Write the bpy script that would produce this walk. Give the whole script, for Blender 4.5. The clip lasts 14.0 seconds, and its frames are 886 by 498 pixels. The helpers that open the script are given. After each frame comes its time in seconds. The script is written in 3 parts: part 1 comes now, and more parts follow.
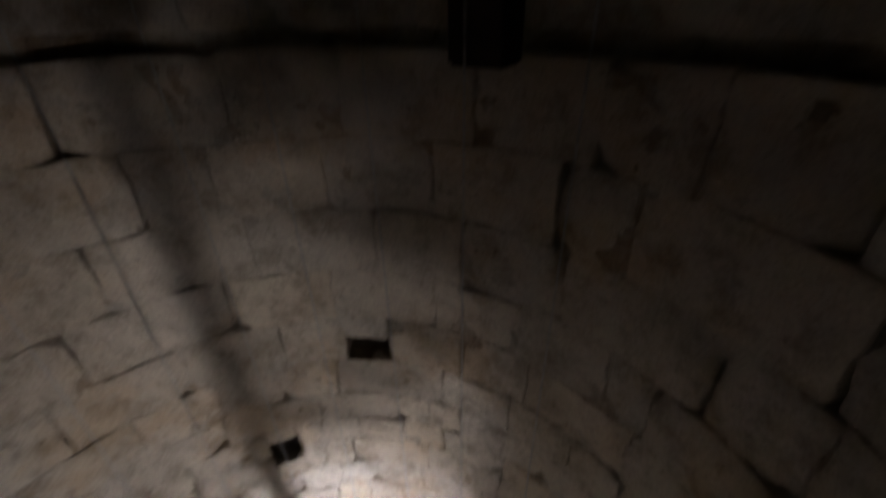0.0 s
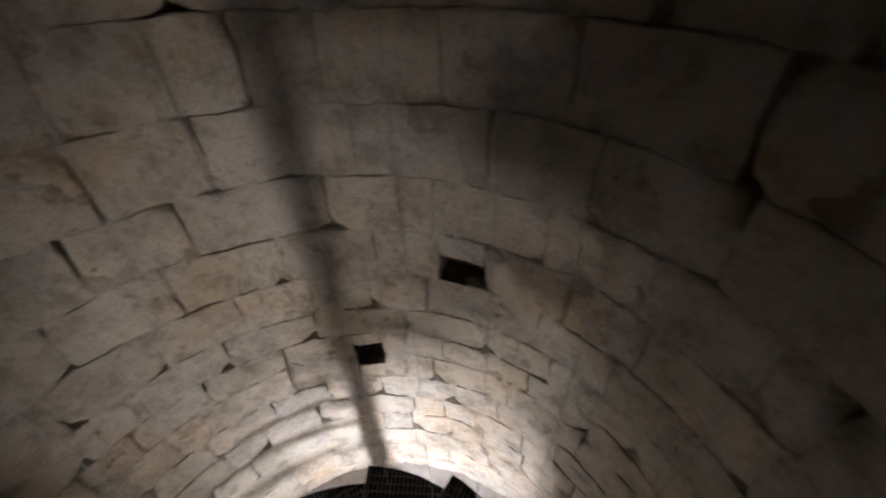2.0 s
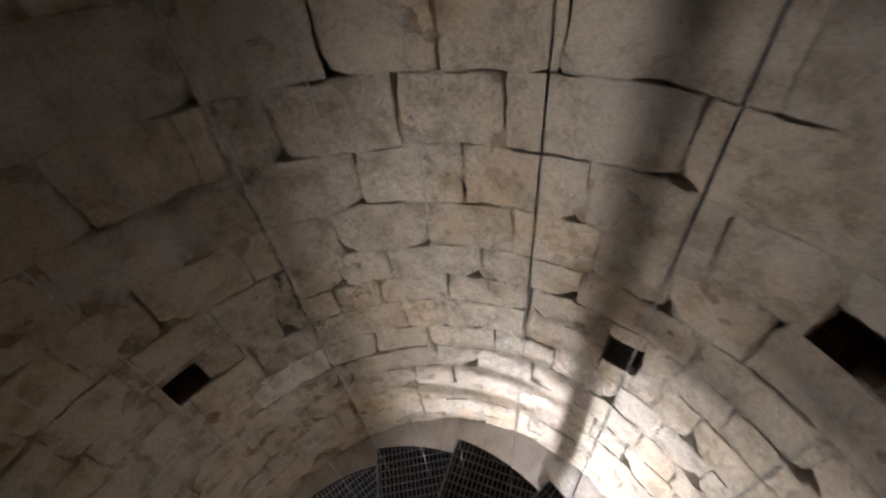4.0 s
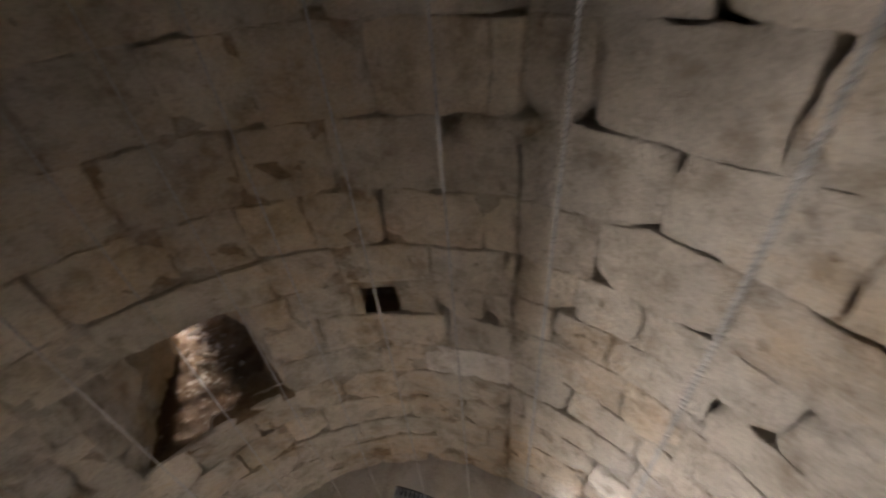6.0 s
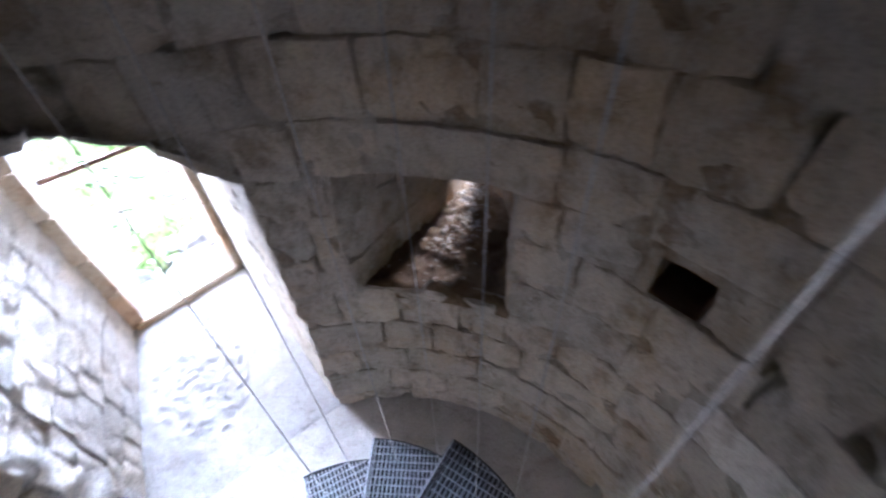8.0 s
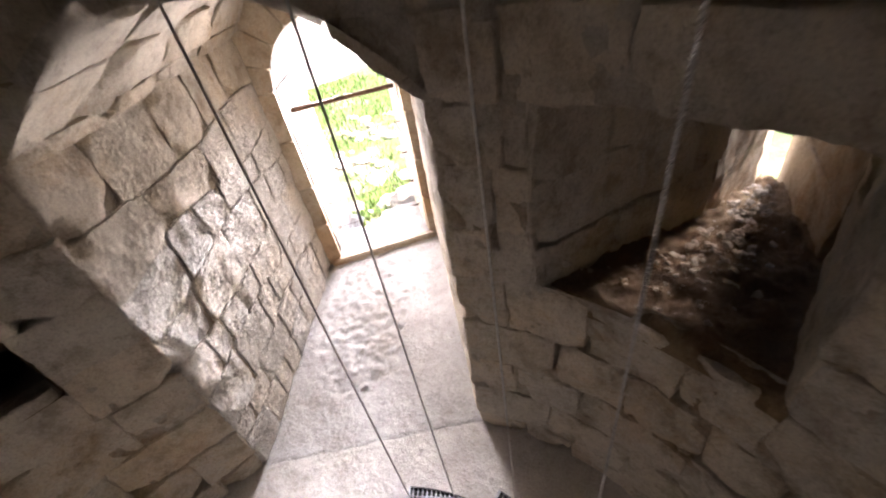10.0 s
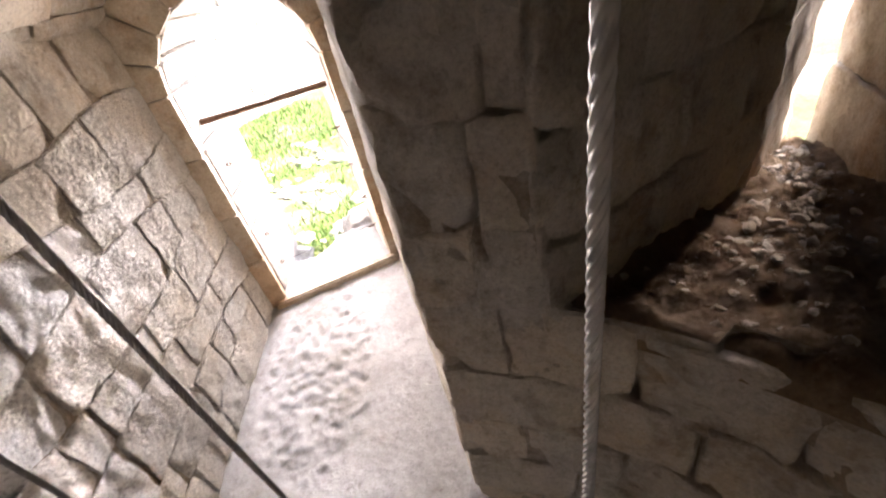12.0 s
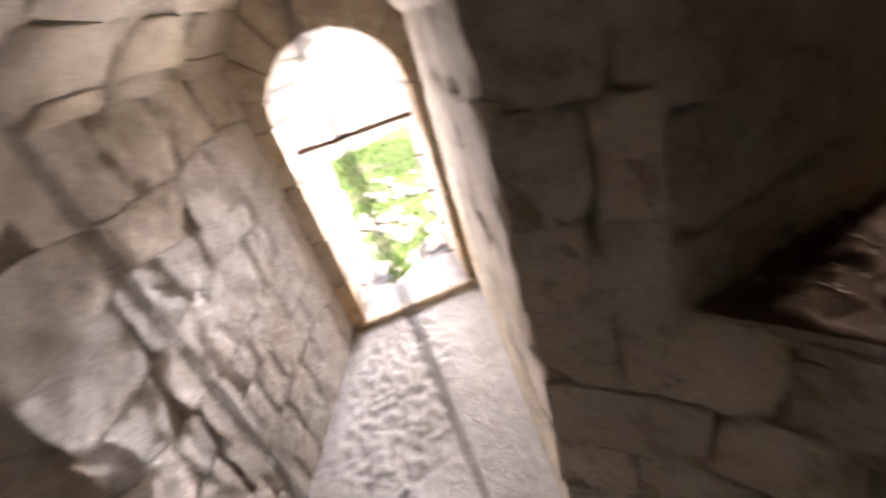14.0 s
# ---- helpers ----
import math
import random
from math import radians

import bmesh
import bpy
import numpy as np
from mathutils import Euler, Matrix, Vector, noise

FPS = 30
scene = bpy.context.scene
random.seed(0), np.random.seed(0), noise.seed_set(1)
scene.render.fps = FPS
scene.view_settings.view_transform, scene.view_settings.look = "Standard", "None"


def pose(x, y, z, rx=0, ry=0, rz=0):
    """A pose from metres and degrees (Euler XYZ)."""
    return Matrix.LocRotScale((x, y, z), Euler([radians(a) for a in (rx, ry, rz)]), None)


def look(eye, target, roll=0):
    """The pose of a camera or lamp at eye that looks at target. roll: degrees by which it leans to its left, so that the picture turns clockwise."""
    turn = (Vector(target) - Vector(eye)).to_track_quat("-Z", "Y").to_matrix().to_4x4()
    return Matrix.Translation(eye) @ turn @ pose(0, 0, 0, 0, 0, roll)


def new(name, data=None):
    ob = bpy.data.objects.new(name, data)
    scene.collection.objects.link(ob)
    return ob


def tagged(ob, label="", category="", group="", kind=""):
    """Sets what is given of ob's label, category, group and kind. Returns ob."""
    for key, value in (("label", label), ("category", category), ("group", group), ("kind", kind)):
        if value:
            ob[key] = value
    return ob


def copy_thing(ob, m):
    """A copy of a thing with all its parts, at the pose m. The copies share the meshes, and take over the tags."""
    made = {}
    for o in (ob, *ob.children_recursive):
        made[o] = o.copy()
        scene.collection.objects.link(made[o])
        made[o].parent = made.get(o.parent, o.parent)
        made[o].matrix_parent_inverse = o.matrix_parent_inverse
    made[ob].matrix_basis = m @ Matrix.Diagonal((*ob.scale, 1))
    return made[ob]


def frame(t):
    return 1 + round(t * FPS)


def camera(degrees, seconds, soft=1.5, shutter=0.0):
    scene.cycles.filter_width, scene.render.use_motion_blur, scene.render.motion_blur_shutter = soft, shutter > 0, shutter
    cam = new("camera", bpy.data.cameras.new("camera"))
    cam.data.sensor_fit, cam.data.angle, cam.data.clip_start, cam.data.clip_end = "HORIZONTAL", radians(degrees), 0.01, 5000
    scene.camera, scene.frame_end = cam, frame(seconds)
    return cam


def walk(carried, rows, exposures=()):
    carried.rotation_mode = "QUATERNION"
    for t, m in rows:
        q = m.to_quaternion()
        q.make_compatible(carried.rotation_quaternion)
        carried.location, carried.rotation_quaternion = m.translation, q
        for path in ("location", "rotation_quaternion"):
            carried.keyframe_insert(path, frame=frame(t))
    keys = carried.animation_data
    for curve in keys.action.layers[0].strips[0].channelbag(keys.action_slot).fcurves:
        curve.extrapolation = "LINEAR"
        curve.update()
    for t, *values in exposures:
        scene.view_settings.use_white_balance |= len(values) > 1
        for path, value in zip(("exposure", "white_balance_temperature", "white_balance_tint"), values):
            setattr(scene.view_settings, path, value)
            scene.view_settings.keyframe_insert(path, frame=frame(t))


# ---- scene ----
# Round stone tower with a suspended spiral stair; the walk winds down it to the door passage.
cam = camera(92.5, 14.0, 2.0, 0.5)
ROWS = [
    (0.0, -0.000, -0.000, 4.300, 59.10, 0.97, 2.45),
    (0.5, -0.007, 0.005, 4.220, 45.96, 3.06, 7.87),
    (1.0, -0.012, 0.023, 4.200, 44.84, 1.15, 8.65),
    (1.5, 0.022, 0.138, 4.146, 47.66, 0.31, 7.57),
    (2.0, -0.063, 0.236, 4.085, 49.86, 1.57, 19.11),
    (2.5, -0.136, 0.340, 3.998, 44.75, 1.51, 32.48),
    (3.0, -0.238, 0.389, 3.917, 43.21, 1.96, 44.74),
    (5.5, -0.677, 0.670, 3.400, 50.27, 4.46, 100.15),
    (6.0, -0.813, 0.654, 3.320, 50.95, 4.22, 115.81),
    (6.5, -0.908, 0.701, 3.151, 53.79, 9.59, 130.09),
    (7.0, -0.955, 0.634, 3.047, 49.82, 4.47, 134.22),
    (7.5, -1.057, 0.435, 2.912, 50.68, 0.73, 148.06),
    (8.0, -1.062, 0.290, 2.862, 46.12, 2.41, 165.52),
    (8.5, -1.120, 0.131, 2.730, 53.91, 1.88, 181.99),
    (9.0, -1.168, 0.070, 2.615, 53.09, 4.74, 195.54),
    (11.5, -0.928, -0.474, 2.017, 48.77, 10.69, 194.97),
    (12.0, -0.930, -0.525, 1.965, 52.48, 10.94, 189.55),
    (12.5, -0.888, -0.489, 1.903, 55.90, 7.44, 193.73),
    (13.0, -0.925, -0.517, 1.836, 52.17, 10.24, 182.56),
    (13.5, -0.922, -0.540, 1.855, 52.20, 13.86, 179.22),
    (14.0, -0.822, -0.468, 1.897, 59.27, 15.71, 197.11),
]
EXPOSURES = [(0.0, 3.55, 6100, 22), (0.2, 3.7, 6100, 22), (0.5, 3.75, 6100, 20), (3.0, 4.15, 6200, 20), (5.5, 4.65, 6300, 20), (6.0, 4.75, 6300, 20), (7.0, 4.85, 5900, 18),
             (7.6, 4.85, 5000, 21), (8.2, 4.8, 4900, 21), (8.6, 4.7, 5600, 24), (9.0, 4.3, 6300, 26), (11.5, 4.15, 6500, 25), (13.2, 4.2, 6500, 25), (14.0, 3.8, 6600, 25)]
walk(cam, [(t, pose(x, y, z, rx, ry, rz)) for t, x, y, z, rx, ry, rz in ROWS], EXPOSURES)

# ---- light ----
SUN_AZ, SUN_EL = 205.0, 46.0   # degrees, anticlockwise from +x; beside the tower as seen from its door
world = bpy.data.worlds.new("sky")
scene.world = world
world.use_nodes = True
wn = world.node_tree.nodes
sky = wn.new("ShaderNodeTexSky")
sky.sky_type, sky.sun_disc = "NISHITA", False
sky.sun_elevation, sky.sun_rotation = radians(SUN_EL), radians(90 - SUN_AZ)
wn["Background"].inputs["Strength"].default_value = 0.05
world.node_tree.links.new(sky.outputs[0], wn["Background"].inputs["Color"])
sun = new("sun", bpy.data.lights.new("sun", "SUN"))
sun.data.energy, sun.data.angle, sun.data.color = 2.4, radians(0.5), (1.0, 0.96, 0.90)
sun_from = Vector((math.cos(radians(SUN_AZ)) * math.cos(radians(SUN_EL)), math.sin(radians(SUN_AZ)) * math.cos(radians(SUN_EL)), math.sin(radians(SUN_EL))))
sun.matrix_world = look(sun_from * 30, (0, 0, 0))

# ---- plan ----
CX, CY, RAD = -0.598, 0.260, 1.543      # tower's inner face
SX, SY = -0.560, 0.120                  # newel and treads
AX, AY = -0.51, 0.10                    # stair's axis
TREAD_R, ROPE_R, RISER, TURN = 0.92, 0.84, 0.234, 29.3
CEILING = 5.75
JAMB_L, JAMB_R = Vector((0.561, -0.758)), Vector((-0.585, -1.283))   # door's jambs at the tower
WIN_L, WIN_R = Vector((1.040, -2.415)), Vector((0.206, -2.963))       # passage's far corners
COURSES = [0.0, 0.14, 0.40, 0.65, 0.92, 1.18, 1.43, 1.69, 1.91, 2.15, 2.44, 2.75, 3.07, 3.42, 3.77, 4.12]
UPPER = [4.20, 4.62, 5.10, CEILING]
DOOR = (-89.6, -41.2)
SPRING, APEX = 1.91, 2.26
NICHE = (-131.5, -101.9, 1.20, 1.90)
# square sockets and one fallen stone: angles, heights, depth
HOLES = [(-157.8, -151.0, 1.69, 1.86, 0.60), (108.1, 114.8, 1.58, 1.80, 0.60), (83.2, 92.8, 2.45, 2.62, 0.16), (-29.0, -22.5, 1.12, 1.40, 0.40)]


def polar(th, r, z):
    return Vector((CX + r * math.cos(radians(th)), CY + r * math.sin(radians(th)), z))


def arch(th):
    """Underside of the door's arch at an angle."""
    mid, half = (DOOR[0] + DOOR[1]) / 2, (DOOR[1] - DOOR[0]) / 2
    f = (th - mid) / half
    return -1.0 if abs(f) >= 1 else SPRING + (APEX - SPRING) * max(0.0, 1 - f * f)


# ---- materials ----
def material(name):
    m = bpy.data.materials.new(name)
    m.use_nodes = True
    return m, m.node_tree.nodes, m.node_tree.links, m.node_tree.nodes["Principled BSDF"]


def noise_node(n, l, coord, scale, detail=6, rough=0.6):
    k = n.new("ShaderNodeTexNoise")
    k.inputs["Scale"].default_value, k.inputs["Detail"].default_value, k.inputs["Roughness"].default_value = scale, detail, rough
    l.new(coord, k.inputs["Vector"])
    return k.outputs["Fac"]


def ramp(n, l, fac, stops):
    k = n.new("ShaderNodeValToRGB")
    while len(k.color_ramp.elements) < len(stops):
        k.color_ramp.elements.new(0.5)
    for e, (p, c) in zip(k.color_ramp.elements, stops):
        e.position, e.color = p, (*c, 1)
    l.new(fac, k.inputs["Fac"])
    return k.outputs["Color"]


def mix(n, l, kind, fac, a, b):
    k = n.new("ShaderNodeMix")
    k.data_type, k.blend_type = "RGBA", kind
    for socket, value in ((k.inputs[0], fac), (k.inputs[6], a), (k.inputs[7], b)):
        if hasattr(value, "is_linked"):
            l.new(value, socket)
        elif isinstance(value, tuple):
            socket.default_value = (*value, 1)
        else:
            socket.default_value = value
    return k.outputs[2]


def stone_material(name, dark, light, stain, rough=0.9, bump=0.7, coarse=2.2, pits=14.0, random_amount=0.5, scars=0.6, speck=0.25, blotch=0.9, relief=1.0, tooth=16.0):
    """Weathered limestone: tone of each piece, blotches at two scales, brown stains, pits, grain and tooled relief."""
    m, n, l, bsdf = material(name)
    co = n.new("ShaderNodeNewGeometry").outputs["Position"]
    info = n.new("ShaderNodeObjectInfo").outputs["Random"]
    blot = noise_node(n, l, co, coarse, 10, 0.7)
    base = ramp(n, l, blot, [(0.36, dark), (0.50, tuple((a + b) / 2 for a, b in zip(dark, light))), (0.63, light)])
    tone = ramp(n, l, info, [(0.0, (0.74, 0.70, 0.66)), (0.3, (0.98, 0.95, 0.91)), (0.55, (0.88, 0.89, 0.91)), (0.8, (1.06, 1.0, 0.93)), (1.0, (1.12, 1.02, 0.88))])
    base = mix(n, l, "MULTIPLY", random_amount, base, tone)
    patch = noise_node(n, l, co, 6.5, 8, 0.7)
    base = mix(n, l, "MULTIPLY", blotch, base, ramp(n, l, patch, [(0.36, (0.66, 0.62, 0.57)), (0.50, (1.0, 1.0, 1.0)), (0.72, (1.14, 1.13, 1.10))]))
    st = noise_node(n, l, co, 1.1, 12, 0.75)
    base = mix(n, l, "MIX", ramp(n, l, st, [(0.50, (0, 0, 0)), (0.60, (1, 1, 1))]), base, mix(n, l, "MULTIPLY", 1.0, base, stain))
    pit = noise_node(n, l, co, pits, 12, 0.75)
    base = mix(n, l, "MULTIPLY", 0.7, base, ramp(n, l, pit, [(0.30, (0.45, 0.38, 0.32)), (0.42, (1.0, 1.0, 1.0))]))
    dots = noise_node(n, l, co, 75.0, 5, 0.65)
    base = mix(n, l, "MULTIPLY", speck, base, ramp(n, l, dots, [(0.36, (0.40, 0.36, 0.33)), (0.48, (1.0, 1.0, 1.0)), (0.66, (1.18, 1.18, 1.18))]))
    grain = noise_node(n, l, co, 110.0, 4, 0.7)
    base = mix(n, l, "OVERLAY", 0.40, base, ramp(n, l, grain, [(0.25, (0.28, 0.28, 0.28)), (0.75, (0.72, 0.72, 0.72))]))
    l.new(base, bsdf.inputs["Base Color"])
    bsdf.inputs["Roughness"].default_value = rough
    bsdf.inputs["Specular IOR Level"].default_value = 0.25
    fine = noise_node(n, l, co, 55.0, 8, 0.75)
    tool = n.new("ShaderNodeTexVoronoi")
    tool.inputs["Scale"].default_value = tooth
    warp = n.new("ShaderNodeMix")
    warp.data_type, warp.blend_type = "RGBA", "LINEAR_LIGHT"
    warp.inputs[0].default_value = 0.10
    wn2 = n.new("ShaderNodeTexNoise")
    wn2.inputs["Scale"].default_value = 5.0
    l.new(co, wn2.inputs["Vector"]); l.new(co, warp.inputs[6]); l.new(wn2.outputs["Color"], warp.inputs[7]); l.new(warp.outputs[2], tool.inputs["Vector"])
    last = None
    for height, distance, strength in ((patch, 0.026, bump * relief), (pit, 0.034, bump), (tool.outputs["Distance"], 0.03, bump * scars * 0.6), (fine, 0.014, min(1.0, bump * 1.3))):
        k = n.new("ShaderNodeBump")
        k.inputs["Distance"].default_value, k.inputs["Strength"].default_value = distance, strength
        l.new(height, k.inputs["Height"])
        if last:
            l.new(last, k.inputs["Normal"])
        last = k.outputs[0]
    l.new(last, bsdf.inputs["Normal"])
    return m


def metal_material(name, colour, rough, metallic=1.0, scale=40.0):
    m, n, l, bsdf = material(name)
    co = n.new("ShaderNodeNewGeometry").outputs["Position"]
    g = noise_node(n, l, co, scale, 6, 0.6)
    l.new(ramp(n, l, g, [(0.3, tuple(c * 0.6 for c in colour)), (0.7, colour)]), bsdf.inputs["Base Color"])
    l.new(ramp(n, l, g, [(0.3, (rough + 0.15,) * 3), (0.7, (rough - 0.1,) * 3)]), bsdf.inputs["Roughness"])
    bsdf.inputs["Metallic"].default_value = metallic
    return m


STONE = stone_material("limestone", (0.465, 0.412, 0.332), (0.665, 0.615, 0.530), (0.80, 0.71, 0.60), bump=0.85)
MORTAR = stone_material("old_mortar", (0.37, 0.32, 0.25), (0.55, 0.50, 0.42), (0.62, 0.51, 0.40), bump=0.9, coarse=3.5)
RUBBLE = stone_material("rough_limestone", (0.53, 0.50, 0.455), (0.74, 0.72, 0.68), (0.84, 0.78, 0.70), bump=1.0, pits=48.0, speck=0.5, blotch=0.6, relief=0.45, scars=0.75, tooth=38.0)
DRESSED = stone_material("dressed_warm_stone", (0.37, 0.315, 0.24), (0.54, 0.475, 0.385), (0.75, 0.62, 0.5), bump=0.35)
FLOOR = stone_material("trodden_floor", (0.36, 0.348, 0.334), (0.46, 0.449, 0.437), (0.90, 0.87, 0.83), bump=0.4, coarse=1.6, pits=26.0, speck=0.12, blotch=0.35)
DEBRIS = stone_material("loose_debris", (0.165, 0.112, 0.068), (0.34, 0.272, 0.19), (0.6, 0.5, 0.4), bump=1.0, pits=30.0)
CHIPS = stone_material("pale_chips", (0.40, 0.35, 0.28), (0.64, 0.60, 0.54), (0.8, 0.7, 0.6), bump=0.5, pits=40.0)
STEEL = metal_material("dark_painted_steel", (0.055, 0.055, 0.06), 0.5, 0.6)
GALV = metal_material("galvanised_steel", (0.42, 0.43, 0.45), 0.5, 0.9)
WIRE = metal_material("wire_rope_steel", (0.54, 0.515, 0.475), 0.5, 0.25, 120.0)
RUST = metal_material("rusty_iron", (0.16, 0.09, 0.055), 0.75, 0.4)
TIMBER = stone_material("old_timber", (0.025, 0.02, 0.016), (0.06, 0.045, 0.032), (0.6, 0.5, 0.4), bump=0.3)


# ---- mesh helpers ----
def mesh_object(name, verts, faces, mat, parent=None, smooth=False):
    me = bpy.data.meshes.new(name)
    me.from_pydata([tuple(v) for v in verts], [], faces)
    me.materials.append(mat)
    if smooth:
        me.polygons.foreach_set("use_smooth", [True] * len(me.polygons))
    me.update()
    ob = new(name, me)
    if parent:
        ob.parent = parent
    return ob


def part(name, bm, mat, parent, label=""):
    me = bpy.data.meshes.new(name)
    bm.to_mesh(me)
    bm.free()
    me.materials.append(mat)
    ob = new(name, me)
    ob.parent = parent
    return tagged(ob, label) if label else ob


def empty(name, place=(0, 0, 0)):
    ob = new(name)
    ob.location = place
    return ob


def box(bm, lo, hi, m=None, bevel=0.0):
    r = bmesh.ops.create_cube(bm, size=1)
    vs = r["verts"]
    for v in vs:
        v.co = Vector([lo[i] + (v.co[i] + 0.5) * (hi[i] - lo[i]) for i in range(3)])
    if bevel:
        es = list({e for v in vs for e in v.link_edges})
        vs = list({v for f in bmesh.ops.bevel(bm, geom=es, offset=bevel, segments=2, affect="EDGES")["faces"] for v in f.verts} | {v for v in vs if v.is_valid})
    if m is not None:
        bmesh.ops.transform(bm, matrix=m, verts=vs)


def prism(verts, faces, plan, z0, z1):
    """Adds an upright prism over a plan outline."""
    b, k = len(verts), len(plan)
    verts += [(*p, z0) for p in plan] + [(*p, z1) for p in plan]
    faces += [tuple(b + i for i in reversed(range(k))), tuple(b + k + i for i in range(k))]
    faces += [(b + i, b + (i + 1) % k, b + k + (i + 1) % k, b + k + i) for i in range(k)]


def hexa(verts, faces, low, high):
    """Adds a block from four lower and four upper corners."""
    b = len(verts)
    verts += [tuple(p) for p in (*low, *high)]
    faces += [(b + 3, b + 2, b + 1, b), (b + 4, b + 5, b + 6, b + 7)] + [(b + i, b + (i + 1) % 4, b + 4 + (i + 1) % 4, b + 4 + i) for i in range(4)]


def tower_map(s, z, d):
    return polar(math.degrees(s / RAD), RAD + d, z)


def plane_map(p0, p1, into):
    along = (Vector(p1) - Vector(p0)).normalized()
    return lambda s, z, d: Vector((p0[0] + along.x * s + into[0] * d, p0[1] + along.y * s + into[1] * d, z))


def stone(place, s0, s1, lo, hi, parent, mat, name="stone", proud=0.003, rough=0.017, gap=0.0035, cell=0.034, depth=0.09, edge=0.005, wob=0.85, tilt=0.008, fray=0.011, wear=1.0):
    """One irregular block: place(s, z, d) lays it on its wall, lo(s) and hi(s) are its bed joints, d runs into the wall."""
    mid = (s0 + s1) / 2
    wide, tall = s1 - s0, max(0.02, hi(mid) - lo(mid))
    nu = max(2, min(30, int(wide / cell) + 1))
    nv = max(2, min(20, int(tall / cell) + 1))
    ru, rv = min(0.2, edge / wide), min(0.2, edge / tall)
    us = [0.0] + [ru + (1 - 2 * ru) * i / nu for i in range(nu + 1)] + [1.0]
    vv = [0.0] + [rv + (1 - 2 * rv) * j / nv for j in range(nv + 1)] + [1.0]
    seed = Vector((random.random() * 50, random.random() * 50, random.random() * 50))
    out, tu, tv = random.uniform(-proud, proud), random.uniform(-tilt, tilt), random.uniform(-tilt, tilt)
    g = [gap * random.choice((0.3, 0.6, 1.0, 1.5, 2.6)) for _ in range(2)] + [gap * random.choice((0.1, 0.3, 0.6, 1.0)) for _ in range(2)]
    worn = [wear * random.choice((0.0, 0.1, 0.4, 1.0)) for _ in range(4)]     # broken corners
    verts, faces = [], []
    for v in vv:
        for u in us:
            s = s0 + g[0] + (wide - g[0] - g[1]) * u
            a, b = lo(s) + g[2], hi(s) - g[3]
            z = a + (b - a) * v
            w = noise.noise_vector(Vector((s * 2.7, z * 2.7, 7.0))) * 0.020 * wob + noise.noise_vector(Vector((s * 12.0, z * 12.0, 2.0))) * 0.007 * wob
            rim = u in (0.0, 1.0) or v in (0.0, 1.0)
            corner = worn[(u > 0.5) * 2 + (v > 0.5)] * max(0.0, 1 - math.hypot(min(u, 1 - u) * wide, min(v, 1 - v) * tall) / 0.09)
            d = out + tu * (u - 0.5) + tv * (v - 0.5) + 0.045 * corner
            d += rough * noise.noise(Vector((s * 6, z * 6, 0)) + seed) + rough * 0.6 * noise.noise(Vector((s * 17, z * 17, 5)) + seed) + rough * 0.35 * noise.noise(Vector((s * 43, z * 43, 8)) + seed)
            if rim:
                d += 0.006 + 0.008 * noise.noise(Vector((s * 15, z * 15, 9)) + seed)
                w += noise.noise_vector(Vector((s * 25, z * 25, 1)) + seed) * fray
            pull = 0.02 * corner
            verts.append(place(s + w.x - math.copysign(pull, u - 0.5), z + w.y - math.copysign(pull, v - 0.5), d))
    w, nu, nv = len(us), len(us) - 1, len(vv) - 1
    for j in range(nv):
        for i in range(nu):
            faces.append((j * w + i, j * w + i + 1, (j + 1) * w + i + 1, (j + 1) * w + i))
    ring = [i for i in range(w)] + [j * w + nu for j in range(1, nv + 1)] + [nv * w + i for i in range(nu - 1, -1, -1)] + [j * w for j in range(nv - 1, 0, -1)]
    base = len(verts)
    for k in ring:
        j, i = divmod(k, w)
        s = s0 + gap + (wide - 2 * gap) * us[i]
        a, b = lo(s) + gap, hi(s) - gap
        verts.append(place(s, a + (b - a) * vv[j], depth))
    for q in range(len(ring)):
        r = (q + 1) % len(ring)
        faces.append((ring[r], ring[q], base + q, base + r))
    ob = mesh_object(name, verts, faces, mat, parent, True)
    ob.data.set_sharp_from_angle(angle=radians(30))
    ob.location = -parent.location
    return ob


# ---- the setting ----
# floor of tower and passage, one uneven sheet each
def floor_height(x, y):
    return 0.008 * noise.noise(Vector((x * 2.2, y * 2.2, 0))) + 0.004 * noise.noise(Vector((x * 9, y * 9, 3)))


vs, fs = [], []
N, M = 72, 18
for j in range(M + 1):
    for i in range(N):
        p = polar(i * 360 / N, 1.66 * j / M, 0)
        vs.append((p.x, p.y, floor_height(p.x, p.y)))
for j in range(M):
    for i in range(N):
        fs.append((j * N + i, j * N + (i + 1) % N, (j + 1) * N + (i + 1) % N, (j + 1) * N + i))
tagged(mesh_object("floor", vs, fs, FLOOR, None, True), "trodden pale brown floor of the round tower", "floor", kind="structure")

vs, fs = [], []
N, M = 70, 110
for j in range(M + 1):
    v = j / M
    a, b = JAMB_L.lerp(WIN_L, -0.06 + 1.10 * v), JAMB_R.lerp(WIN_R, -0.06 + 1.10 * v)
    a, b = a + (a - b).normalized() * 0.06, b + (b - a).normalized() * 0.06
    for i in range(N + 1):
        p = a.lerp(b, i / N)
        patch = max(0.0, 1 - ((i / N - 0.40) / 0.30) ** 2 - ((v - 0.60) / 0.42) ** 2)
        h = 0.005 + floor_height(p.x, p.y) + min(1, patch * 4) * (0.018 * noise.noise(Vector((p.x * 17, p.y * 17, 1))) + 0.016 * noise.noise(Vector((p.x * 38, p.y * 38, 1))) - 0.006)
        h -= 0.05 * max(0.0, 1 - v / 0.06)
        vs.append((p.x, p.y, h))
